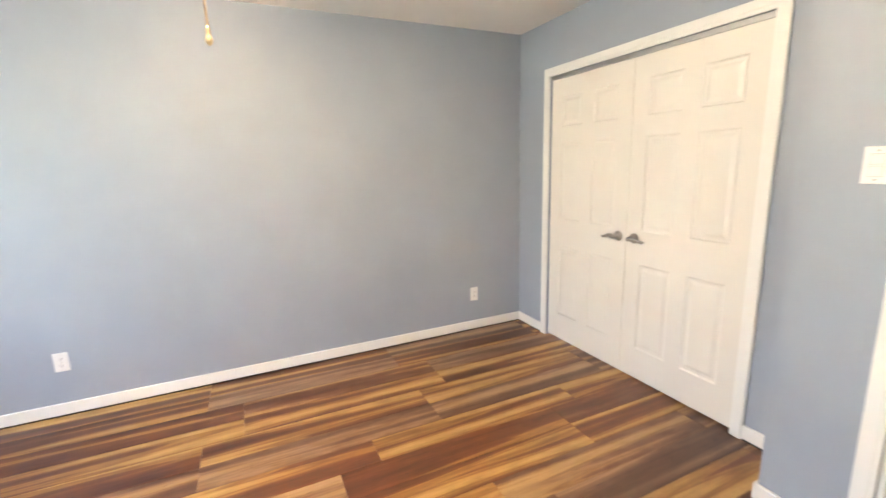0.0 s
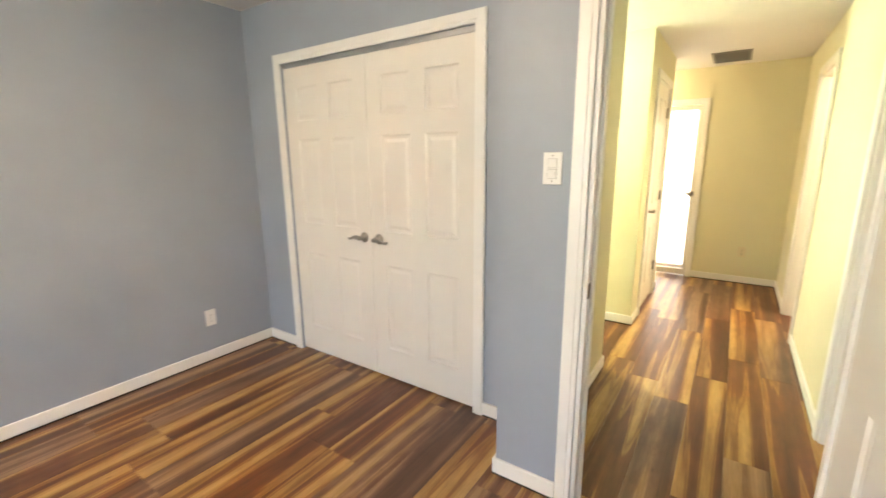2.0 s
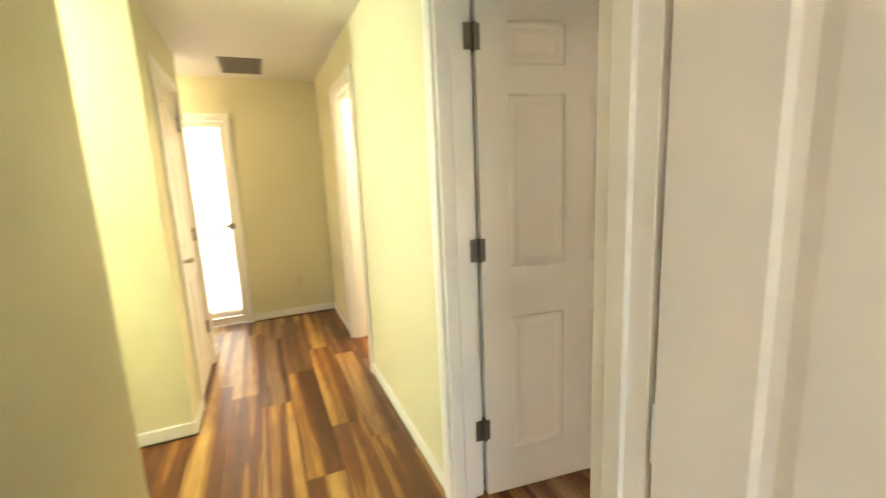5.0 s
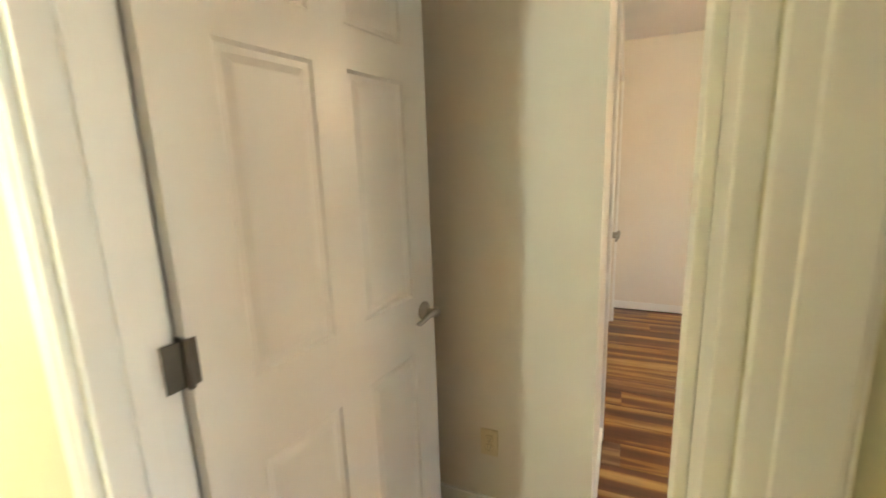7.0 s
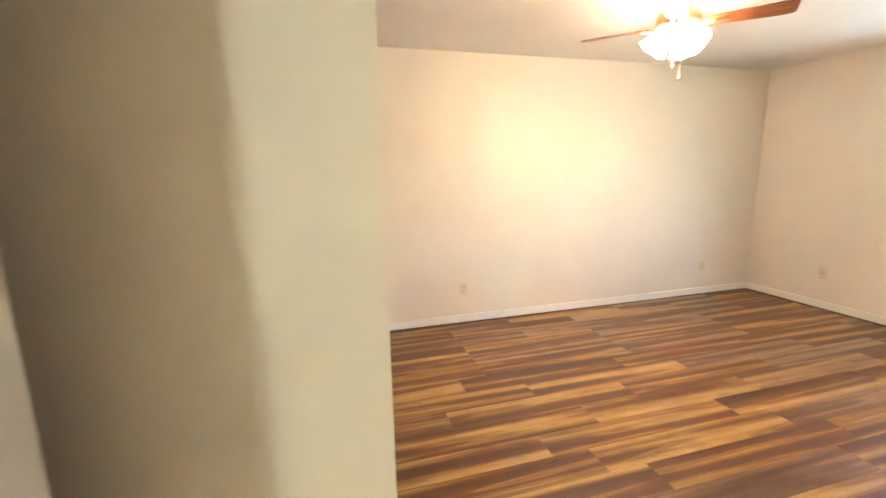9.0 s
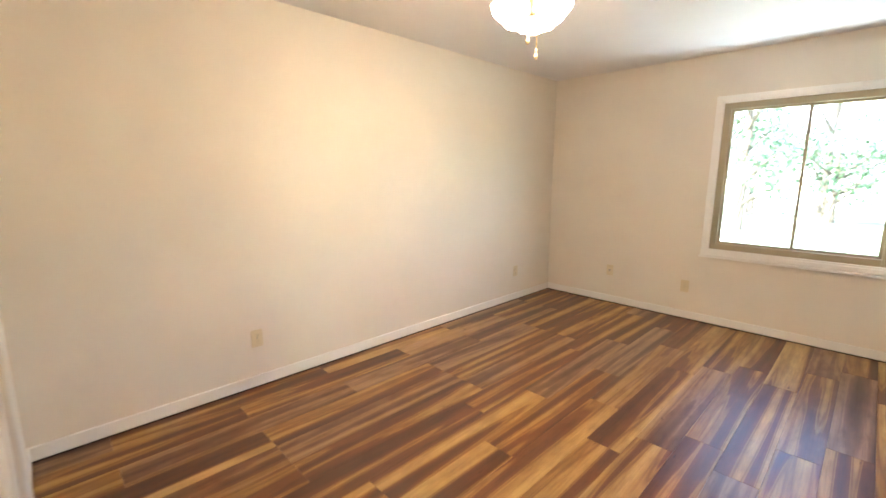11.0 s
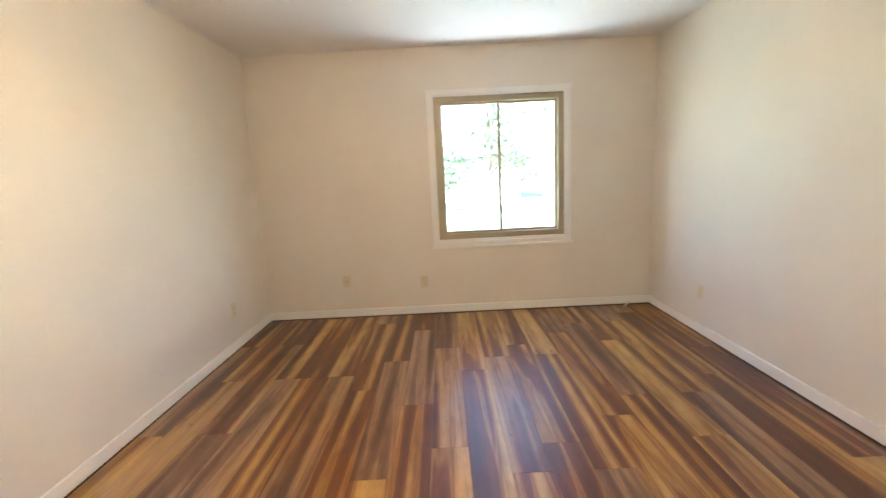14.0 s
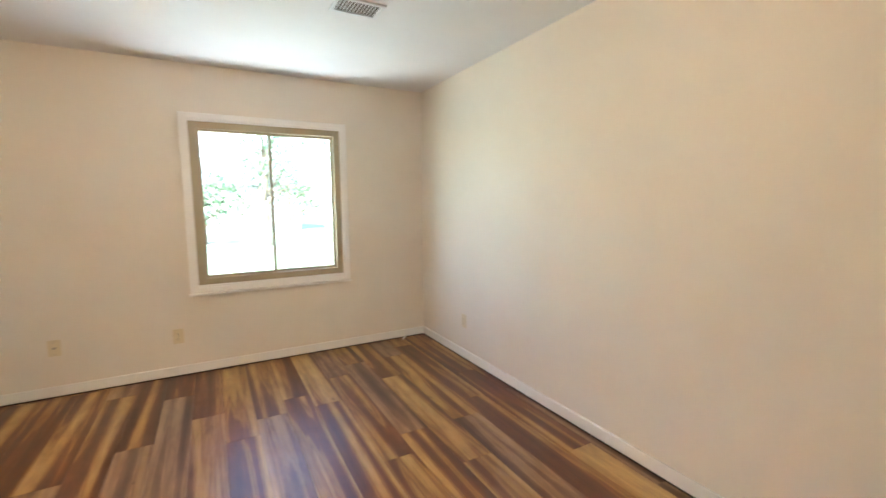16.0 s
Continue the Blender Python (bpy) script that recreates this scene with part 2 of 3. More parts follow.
WX, WY0, WY1, WZ0, WZ1 = -2.438, -2.383, -1.213, .714, 2.0
SY, NY = -4.06, -.392
EX, EY = 2.18, -1.25           # outside corner of the cream room's closet block
C2A, C2B = -3.68, -1.95         # closet opening in the cream room
wall("wall_west", CREAM, "warm cream wall with the sliding window",
     (WX - .12, WX, SY - .1, WY0, 0, H), (WX - .12, WX, WY1, -.26, 0, H), (WX - .12, WX, WY0, WY1, 0, WZ0), (WX - .12, WX, WY0, WY1, WZ1, H))
wall("wall_south", CREAM, "long plain warm cream bedroom wall", (WX, 2.9, SY - .1, SY, 0, H))
wall("wall_cream_north", CREAM, "plain warm cream bedroom wall", (WX, 1.93, NY, -.26, 0, H))
wall("wall_cream_closet", CREAM, "cream wall around the bedroom closet",
     (EX, EX + .1, SY, C2A, 0, H), (EX, EX + .1, C2B, EY - .08, 0, H), (EX, EX + .1, C2A, C2B, CTOP, H))
wall("wall_entry", CREAM, "shaded cream wall behind the open door", (EX, 3.07, EY - .08, EY, 0, H))
wall("wall_entry_east", CREAM, "cream wall beside the door hinges", (3.0, 3.07, EY, -.2, 0, H))
D2A, D2B = 2.034, 2.875          # doorway from the hall to the cream room
HR, HL = -.125, .985
wall("wall_cream_doorway", CREAM, "cream wall around the bedroom doorway",
     (1.92, D2A, -.262, -.196, 0, H), (D2B, 3.0, -.262, -.196, 0, H), (D2A, D2B, -.262, -.196, 2.045, H))
wall("wall_cream_closet_back", CREAM, "plain back wall inside the bedroom closet", (2.85, 2.9, SY, EY - .08, 0, H))

O1, O2 = 4.30, 5.00             # bright doorway off the hall
wall("wall_hall_west", YELLOW, "pale yellow hall wall around a doorway",
     (BUMP + .055, 1.89, DL, HL, 0, H), (BUMP + .055, 1.89, HR, DR, 0, H), (BUMP + .055, 1.89, DR, DL, 2.045, H))
wall("wall_hall_left", YELLOW, "pale yellow hall wall", (BUMP + .055, 3.08, HL, 1.055, 0, H))
wall("wall_passage_west", YELLOW, "pale yellow side passage wall", (3.01, 3.08, 1.055, 2.7, 0, H))
wall("wall_passage_end", YELLOW, "pale yellow wall closing the side passage", (3.01, 4.05, 2.7, 2.78, 0, H))
wall("wall_passage_east", YELLOW, "brightly lit pale yellow wall end", (3.98, 4.05, .975, 2.7, 0, H))
L1, L2 = 4.30, 5.02             # closed door in the hall's left wall
wall("wall_hall_far_left", YELLOW, "pale yellow hall wall with a door",
     (4.05, L1, .975, 1.045, 0, H), (L2, 5.25, .975, 1.045, 0, H), (L1, L2, .975, 1.045, 2.045, H))
wall("wall_recess", YELLOW, "pale yellow recess wall", (5.18, 5.25, 1.045, 1.7, 0, H), (5.18, 6.15, 1.7, 1.77, 0, H))
EDX, ED0, ED1 = 5.95, .745, 1.46
wall("wall_hall_end", YELLOW, "pale yellow wall at the hall's end",
     (EDX, EDX + .1, -.2, ED0, 0, H), (EDX, EDX + .1, ED1, 1.7, 0, H), (EDX, EDX + .1, ED0, ED1, 1.97, H))
wall("wall_hall_right", YELLOW, "pale yellow-green hall wall",
     (1.89, D2A, -.196, HR, 0, H), (D2B, O1, -.196, HR, 0, H), (O2, EDX, -.196, HR, 0, H),
     (D2A, D2B, -.196, HR, 2.045, H), (O1, O2, -.196, HR, 2.045, H))
wall("wall_side_room", BATH, "white walls of the bright side room",
     (3.9, 3.97, -1.8, -.2, 0, H), (5.5, 5.57, -1.8, -.2, 0, H), (3.9, 5.57, -1.87, -1.8, 0, H),
     (3.97, O1, -.25, -.198, 0, H), (O2, 5.5, -.25, -.198, 0, H), (O1, O2, -.25, -.198, 2.045, H))
wall("wall_hall_back", YELLOW, "plain wall behind the left hall door", (4.05, 5.18, 1.5, 1.55, 0, H))
wall("wall_end_back", YELLOW, "plain wall behind the end door", (6.4, 6.45, -.2, 1.77, 0, H))
tagged(boxes("ceiling", CEIL, [(-2.6, 6.5, -4.15, 3.5, H, H + .15)]), "flat off-white matt painted ceiling", "ceiling", kind="structure")
HH = 2.35                       # the hall's lower ceiling
tagged(boxes("hall_ceiling", CEIL, [(1.89, 5.95, -.125, .975, HH, H - .002), (3.08, 3.98, .975, 2.7, HH, H - .002), (5.25, 5.95, .975, 1.7, HH, H - .002)]),
       "flat off-white hall ceiling", "ceiling", kind="structure")


# ---- trim ----
def trim(name, spans, label, material=None, bevel=0.004):
    return tagged(boxes(name, material or TRIM, spans, bevel), label, "trim", kind="structure")


BB = .082


def base_run(x0, x1, y0, y1):
    """A baseboard: a board with a thinner top bead, standing just off the floor."""
    ob = trim("baseboard", [(x0, x1, y0, y1, .009, BB)], "white painted wooden baseboard along the wall")
    # dark strip in place of the shade under the raised board
    boxes("board_shade_strip", DARK, [(x0 + .002, x1 - .002, y0 + .002, y1 - .002, .0004, .0088)], 0, ob)
    return ob


T = .014
for run in ((-2.445, BX, BN - T, BN), (BX - T, BX, CL1 + .06, BN - T), (BX - T, BX, BUMP_Y + T, CL0 - .06), (BUMP - T, BX - T, BUMP_Y, BUMP_Y + T),
            (BUMP - T, BUMP, DL + .065, BUMP_Y), (-2.445, BUMP, -.2, -.2 + T), (BUMP - T, BUMP, -.186, DR - .065),
            (WX, EX, SY, SY + T), (WX, WX + T, SY + T, NY), (WX + T, 1.93, NY - T, NY), (EX - T, EX, SY + T, C2A - .06), (EX - T, EX, C2B + .06, EY),
            (EX - T, 3.0, EY, EY + T), (3.0 - T, 3.0, EY + T, -.262), (D2B + .065, 3.0 - T, -.262 - T, -.262),
            (1.89, 3.08, HL - T, HL), (3.08, 3.08 + T, HL - T, 2.7), (3.98 - T, 3.98, .975, 2.7), (3.98 - T, L1 - .065, .975 - T, .975),
            (L2 + .065, 5.25, .975 - T, .975), (EDX - T, EDX, HR + T, ED0 - .065), (D2B + .065, O1 - .06, HR, HR + T), (O2 + .06, EDX, HR, HR + T),
            (5.25, EDX, 1.7 - T, 1.7), (3.97, 5.5, -1.8, -1.8 + T)):
    base_run(*run)


def casing(axis, face, a, b, top, side, w=.062, name="casing", label="white painted moulded door casing"):
    """Moulded casing on three sides of an opening in the wall face; side: the way out of the wall (+1, -1)."""
    ob = tagged(new(name), label, "trim", kind="structure")
    pieces = [("casing_leg", []), ("casing_leg", []), ("casing_head", [])]
    for d, inset, out in ((.015, 0.0, w), (.018, .018, w - .006)):
        lo, hi = sorted((face, face + side * d))
        for (_, spans), s in zip(pieces, ((a - out, a - inset, 0, top + out), (b + inset, b + out, 0, top + out), (a - inset, b + inset, top + inset, top + out))):
            spans.append((lo, hi, s[0], s[1], s[2], s[3]) if axis == "x" else (s[0], s[1], lo, hi, s[2], s[3]))
    for piece, spans in pieces:
        boxes(piece, TRIM, spans, .003, ob)
    return ob


def jamb(axis, f0, f1, a, b, top):
    """The lining of an opening, with a stop bead round it."""
    t, spans, mid = .018, [], (f0 + f1) / 2
    for u0, u1, z0, z1 in ((a, a + t, 0, top), (b - t, b, 0, top), (a + t, b - t, top - t, top)):
        spans.append((f0, f1, u0, u1, z0, z1) if axis == "x" else (u0, u1, f0, f1, z0, z1))
    for u0, u1, z0, z1 in ((a + t, a + t + .011, 0, top - t), (b - t - .011, b - t, 0, top - t), (a + t + .011, b - t - .011, top - t - .011, top - t)):
        spans.append((mid - .018, mid + .018, u0, u1, z0, z1) if axis == "x" else (u0, u1, mid - .018, mid + .018, z0, z1))
    return trim("door_jamb", spans, "white painted door jamb with a stop bead", bevel=.002)


casing("x", BUMP, DR, DL, 2.045, -1)
casing("x", 1.89, DR, DL, 2.045, 1)
jamb("x", BUMP, 1.89, DR, DL, 2.045)
casing("y", HR, D2A, D2B, 2.045, 1)
casing("y", -.262, D2A, D2B, 2.045, -1)
jamb("y", -.262, HR, D2A, D2B, 2.045)
casing("x", BX, CL0, CL1, CTOP, -1, label="white painted casing round the closet")
casing("x", EX, C2A, C2B, CTOP, -1, label="white painted casing round the bedroom closet")
casing("y", .975, L1, L2, 2.045, -1)
jamb("y", .975, 1.045, L1, L2, 2.045)
casing("y", HR, O1, O2, 2.045, 1)
jamb("y", -.25, HR, O1, O2, 2.045)
casing("x", EDX, ED0, ED1, 1.97, -1)
trim("closet_track", [(BX + .006, BX + .06, CL0, CL1, CTOP - .028, CTOP - .001)], "grey metal closet door track", GREY_METAL, .002)
trim("strike_plate", [(BUMP + .003, BUMP + .030, DL - .0205, DL - .0175, .90, .958)], "dark steel strike plate on the jamb", STEEL, .001)


# ---- doors ----
def lever(parent, x, z, y, out, way):
    """A lever on a round rose at (x, z) of a leaf's face y; out: which way the face looks; way: where the lever points."""
    bm = bmesh.new()
    rot = Matrix.Translation((x, y, z)) @ Matrix.Rotation(radians(-90 * out), 4, "X")
    add_lathe(bm, [(.033, 0), (.033, .004), (.029, .010), (.016, .013), (.011, .020), (.011, .043), (.013, .046), (.013, .056), (.008, .060)], 20, rot)
    handle = part("door_handle", bm, NICKEL, parent, "satin nickel lever handle", True)
    bm = bmesh.new()
    yo = y + out * .051
    add_tube(bm, [(x - way * .012, yo, z - .001), (x, yo, z), (x + way * .025, yo + out * .002, z + .007), (x + way * .05, yo, z + .004), (x + way * .072, yo - out * .005, z - .007), (x + way * .090, yo - out * .008, z - .011), (x + way * .104, yo - out * .007, z - .007)],
             [.010, .0155, .0135, .0100, .0080, .0085, .0055])
    part("lever", bm, NICKEL, handle, smooth=True)


def panel_door(name, w, m, label, handles=(), hinges=(), h=2.02, wide=True, zs=(.20, .755, .965, 1.56, 1.675, 1.90), material=None):
    """A moulded six-panel leaf: x from the hinge edge 0 to w, y its thickness, z up."""
    material = material or DOORW
    st, mid, th = w * .145, w * .135, .018
    pw = (w - 2 * st - mid) / 2
    cols = [(st, st + pw), (st + pw + mid, w - st)]
    rows_z = [zs[0:2], zs[2:4], zs[4:6]]
    spans = [(0, st, -th, th, 0, h), (w - st, w, -th, th, 0, h)]
    for z0, z1 in ((0, zs[0]), zs[1:3], zs[3:5], (zs[5], h)):
        spans.append((st, w - st, -th, th, z0, z1))
    for z0, z1 in rows_z:
        spans.append((st + pw, st + pw + mid, -th, th, z0, z1))
    door = tagged(boxes(name, material, spans, m=m), label, "door", kind="structure")
    for x0, x1 in cols:
        for z0, z1 in rows_z:
            bm = bmesh.new()
            for s in (-1, 1):
                rings = []
                for inset, dep in ((0, .018), (.008, .0105), (.022, .0095), (.040, .0150), (.046, .0155)):
                    rings.append([bm.verts.new((x, s * dep, z)) for x, z in ((x0 + inset, z0 + inset), (x1 - inset, z0 + inset), (x1 - inset, z1 - inset), (x0 + inset, z1 - inset))])
                for a, b in zip(rings, rings[1:]):
                    for i in range(4):
                        bm.faces.new((a[i], a[(i + 1) % 4], b[(i + 1) % 4], b[i]))
                bm.faces.new(rings[-1])
            part("panel", bm, material, door)
    for x, z, out, way in handles:
        lever(door, x, z, out * th, out, way)
    for z, out in hinges:
        bm = bmesh.new()
        add_box(bm, -.004, .0, -th, th, z - .045, z + .045, .001)
        add_tube(bm, [(-.006, out * (th + .006), z - .047), (-.006, out * (th + .006), z + .047)], [.0075, .0075], 12)
        if wide:
            add_box(bm, -.046, -.002, out * (th - .002), out * (th + .002), z - .045, z + .045, .001)
        if wide:
            add_box(bm, -.002, .016, out * (th - .001), out * (th + .003), z - .045, z + .045, .001)
        part("hinge", bm, STEEL if wide else TRIM, door, "worn steel butt hinge" if wide else "butt hinge painted over white")
    return door


def backlit_door(name, w, h, m, label):
    """A narrow-stiled white leaf; two frosted panes, one over the other, are added to glow."""
    st, z0, z1, th = .034, .87, h - .04, .018
    door = tagged(boxes(name, DOORW, [(0, st, -th, th, 0, h), (w - st, w, -th, th, 0, h), (st, w - st, -th, th, 0, .07), (st, w - st, -th, th, z0 - .012, z0), (st, w - st, -th, th, z1, h)], m=m),
                  label, "door", kind="structure")
    for a, b in ((.07, z0 - .012), (z0, z1)):
        boxes("pane", GLOW_PANE, [(st, w - st, -.003, .003, a, b)], 0, door, "added frosted pane, lit from behind to whiten the door")
    lever(door, w - .03, .97, -th, -1, -1)
    return door


# closet pair in the blue room: leaves lie in the plane x = BX + .035
LW = (CL1 - CL0) / 2 - .004
HZ = .915
panel_door("door_1", LW, pose(BX + .035, CL1 - .002, .012, 0, 0, -90), "white six-panel closet door with a lever, closed", [(LW - .06, HZ, -1, -1)], h=1.990, zs=(.20, .755, .965, 1.535, 1.65, 1.865))
panel_door("door_2", LW, pose(BX + .035, CL0 + .002, .012, 0, 0, 90), "white six-panel closet door with a lever, closed", [(LW - .06, HZ, 1, -1)], h=1.990, zs=(.20, .755, .965, 1.535, 1.65, 1.865))
# door of the blue room, open into it
panel_door("door_3", .76, pose(BUMP - .012, DR + .005, .012, 0, 0, 180 + 13), "white six-panel bedroom door standing wide open", [(.695, .92, 1, -1), (.695, .92, -1, -1)],
           [(1.80, 1), (1.02, 1), (.30, 1)], wide=False)
# door of the cream room, open into it
panel_door("door_4", .85, pose(D2B - .022, -.275, .012, 0, 0, 270 - 7), "white six-panel bedroom door standing open", [(.785, .925, -1, -1), (.785, .925, 1, -1)],
           [(1.86, -1), (1.08, -1), (.31, -1)], zs=(.20, .79, .99, 1.665, 1.77, 1.92))
# closet pair in the cream room
LW2 = (C2B - C2A) / 2 - .004
panel_door("door_5", LW2, pose(EX + .035, C2B - .002, .012, 0, 0, -90), "white six-panel closet door, closed", [(LW2 - .06, HZ, -1, -1)], h=1.990, zs=(.20, .755, .965, 1.535, 1.65, 1.865))
panel_door("door_6", LW2, pose(EX + .035, C2A + .002, .012, 0, 0, 90), "white six-panel closet door, closed", [(LW2 - .06, HZ, 1, -1)], h=1.990, zs=(.20, .755, .965, 1.535, 1.65, 1.865))
# doors off the hall
panel_door("door_7", L2 - L1 - .044, pose(L2 - .022, 1.0, .012, 0, 0, 180), "white six-panel hall door, closed", [(.62, .92, 1, -1)], [(1.80, 1), (1.02, 1), (.30, 1)])
backlit_door("door_8", ED1 - ED0 - .01, 1.945, pose(EDX + .03, ED1 - .005, .012, 0, 0, -90), "white end door, closed, brightened by added backlit panes")
panel_door("door_9", .64, pose(O1 + .03, -.262, .012, 0, 0, 270 + 20), "white door swung open into the bright side room", [(.58, .92, 1, -1)], [(1.80, 1), (1.02, 1), (.30, 1)])

# ---- window ----
win = new("window_1")
tagged(win, "bronze aluminium sliding window with two panes", "window", kind="structure")
win.location = (WX, (WY0 + WY1) / 2, WZ0)
inv = Matrix.Translation((-WX, -(WY0 + WY1) / 2, -WZ0))


def wpart(name, material, spans, label="", bevel=.003, parent=None):
    return boxes(name, material, spans, bevel, parent or win, label, m=inv if not parent else None)


cs = []
for d, inset, out in ((.012, .0, .062), (.019, .018, .056)):
    cs += [(WX, WX + d, WY0 - out, WY0 + .0 - inset, WZ0 - out, WZ1 + out), (WX, WX + d, WY1 + inset, WY1 + out, WZ0 - out, WZ1 + out),
           (WX, WX + d, WY0 - inset, WY1 + inset, WZ1 + inset, WZ1 + out), (WX, WX + d, WY0 - inset, WY1 + inset, WZ0 - out, WZ0 - inset)]
wpart("window_casing", TRIM, cs, "white painted moulded casing")
wpart("window_sill", TRIM, [(WX, WX + .024, WY0 - .072, WY1 + .072, WZ0 - .082, WZ0 - .062)], "narrow white painted sill moulding")
fw, x0, x1 = .052, WX - .085, WX - .008
wpart("window_frame", ALU, [(x0, x1, WY0, WY0 + fw, WZ0, WZ1), (x0, x1, WY1 - fw, WY1, WZ0, WZ1),
                            (x0, x1, WY0 + fw, WY1 - fw, WZ1 - fw, WZ1), (x0, x1, WY0 + fw, WY1 - fw, WZ0, WZ0 + fw)])
ym = (WY0 + WY1) / 2
for nm, a, b, xo in (("sash", WY0 + fw, ym + .012, -.036), ("sash", ym - .012, WY1 - fw, -.062)):
    s = .021
    za, zb = WZ0 + fw, WZ1 - fw
    sash = wpart(nm, ALU, [(WX + xo - .009, WX + xo + .009, a, a + s, za, zb), (WX + xo - .009, WX + xo + .009, b - s, b, za, zb),
                           (WX + xo - .009, WX + xo + .009, a + s, b - s, zb - s, zb), (WX + xo - .009, WX + xo + .009, a + s, b - s, za, za + s)], bevel=.002)
    pane = boxes("pane", GLASS, [(WX + xo - .002, WX + xo + .002, a + s, b - s, za + s, zb - s)], 0, sash)
    pane.visible_shadow = False
for z in (WZ0 + .25, WZ1 - .25):
    wpart("latch", ALU, [(WX - .03, WX - .014, ym - .008, ym + .016, z - .03, z + .03)], bevel=.004)

# ---- ceiling fans ----
def ceiling_fan(cx, cy, turn, watts, chain_z, second, label):
    fan = new("ceiling_fan")
    fan.location = (cx, cy, 0)
    tagged(fan, label, "ceiling fan")

    def lathe(name, prof, mat, lab="", parent=fan, m=None, seg=28):
        bm = bmesh.new()
        add_lathe(bm, prof, seg)
        return part(name, bm, mat, parent, lab, True, m)
    lathe("canopy", [(.02, 2.365), (.055, 2.37), (.072, 2.395), (.075, H)], BRASS, "antique brass canopy")
    lathe("motor_housing", [(.03, 2.215), (.085, 2.22), (.115, 2.235), (.122, 2.27), (.118, 2.31), (.08, 2.345), (.02, 2.366)], BRASS, "antique brass motor housing")
    lathe("light_hub", [(.012, 2.125), (.03, 2.135), (.042, 2.15), (.045, 2.18), (.035, 2.20), (.04, 2.216)], BRASS)
    for k in range(4):
        a = radians(turn + 90 * k)
        m = Matrix.Rotation(a, 4, "Z") @ Matrix.Translation((0, 0, 2.243)) @ Matrix.Rotation(radians(-11), 4, "X")
        bm = bmesh.new()
        outline = [(.16, .046), (.20, .054), (.34, .062), (.48, .070), (.535, .066), (.555, .050)]
        pts = outline + [(x, -y) for x, y in reversed(outline)]
        lo = [bm.verts.new((x, y, -.003)) for x, y in pts]
        hi = [bm.verts.new((x, y, .003)) for x, y in pts]
        bm.faces.new(lo[::-1]), bm.faces.new(hi)
        for i in range(len(pts)):
            j = (i + 1) % len(pts)
            bm.faces.new((lo[i], lo[j], hi[j], hi[i]))
        blade = part("blade", bm, BLADE, fan, "reddish-brown wooden fan blade", m=m)
        bm = bmesh.new()
        add_tube(bm, [(.09, 0, -.012), (.13, .012, -.016), (.18, .022, -.008), (.23, .018, -.006)], [.009, .008, .007, .005], 8)
        add_tube(bm, [(.09, 0, -.012), (.13, -.012, -.016), (.18, -.022, -.008), (.23, -.018, -.006)], [.009, .008, .007, .005], 8)
        add_box(bm, .17, .25, -.022, .022, -.0085, -.0035, .002)
        part("blade_bracket", bm, BRASS, blade, "brass blade bracket", True)
    for k in range(3):
        a = radians(turn - 49 + 120 * k)
        m = Matrix.Rotation(a, 4, "Z") @ Matrix.Translation((.045, 0, 2.232)) @ Matrix.Rotation(radians(143), 4, "Y")
        bm = bmesh.new()
        add_lathe(bm, [(.010, -.02), (.012, .01), (.022, .018), (.024, .034)], 16)
        arm = part("lamp_arm", bm, BRASS, fan, "", True, m)
        bm = bmesh.new()
        seg, prof = 30, [(.024, .030), (.048, .042), (.064, .068), (.070, .095), (.074, .120), (.090, .142), (.086, .141), (.069, .118), (.064, .09), (.058, .068), (.042, .048), (.018, .036)]
        rings = []
        for r, z in prof:
            rings.append([])
            for i in range(seg):
                t = 2 * math.pi * i / seg
                flare = max(0, (z - .10) / .032)
                rings[-1].append(bm.verts.new((r * math.cos(t), r * math.sin(t), z + .003 * flare * math.cos(6 * t))))
        for p, q in zip(rings, rings[1:]):
            for i in range(seg):
                bm.faces.new((p[i], p[(i + 1) % seg], q[(i + 1) % seg], q[i]))
        part("glass_shade", bm, SHADE, arm, "glowing frosted tulip glass shade", True)
        p = Matrix.Translation((cx, cy, 0)) @ m @ Vector((0, 0, .105))
        point_lamp(p.x, p.y, p.z, watts, WARM, .03)
    for dx, dy, z1 in ((.002, -.022, chain_z + second), (-.020, .014, chain_z)):
        bm = bmesh.new()
        add_tube(bm, [(dx, dy, 2.145), (dx, dy, z1 + .04)], [.003, .003], 6)
        chain = part("pull_chain", bm, BRASS, fan, "thin brass pull chain")
        bm = bmesh.new()
        add_lathe(bm, [(.003, z1 + .046), (.005, z1 + .042), (.006, z1 + .030), (.005, z1 + .022), (.0085, z1 + .017), (.0105, z1 + .009), (.0085, z1 + .001), (.004, z1 - .004), (.002, z1 - .005)], 12, Matrix.Translation((dx, dy, 0)))
        part("chain_pull", bm, BRASS, chain, "small turned brass pull", True)
    return fan


ceiling_fan(*FAN, 133, BR2_WATTS, 1.938, .072, "brass ceiling fan with wooden blades and lit glass shades")
ceiling_fan(*BLUE_FAN, 150, BLUE_WATTS, 1.765, .2, "brass ceiling fan with pull chain in the blue room")


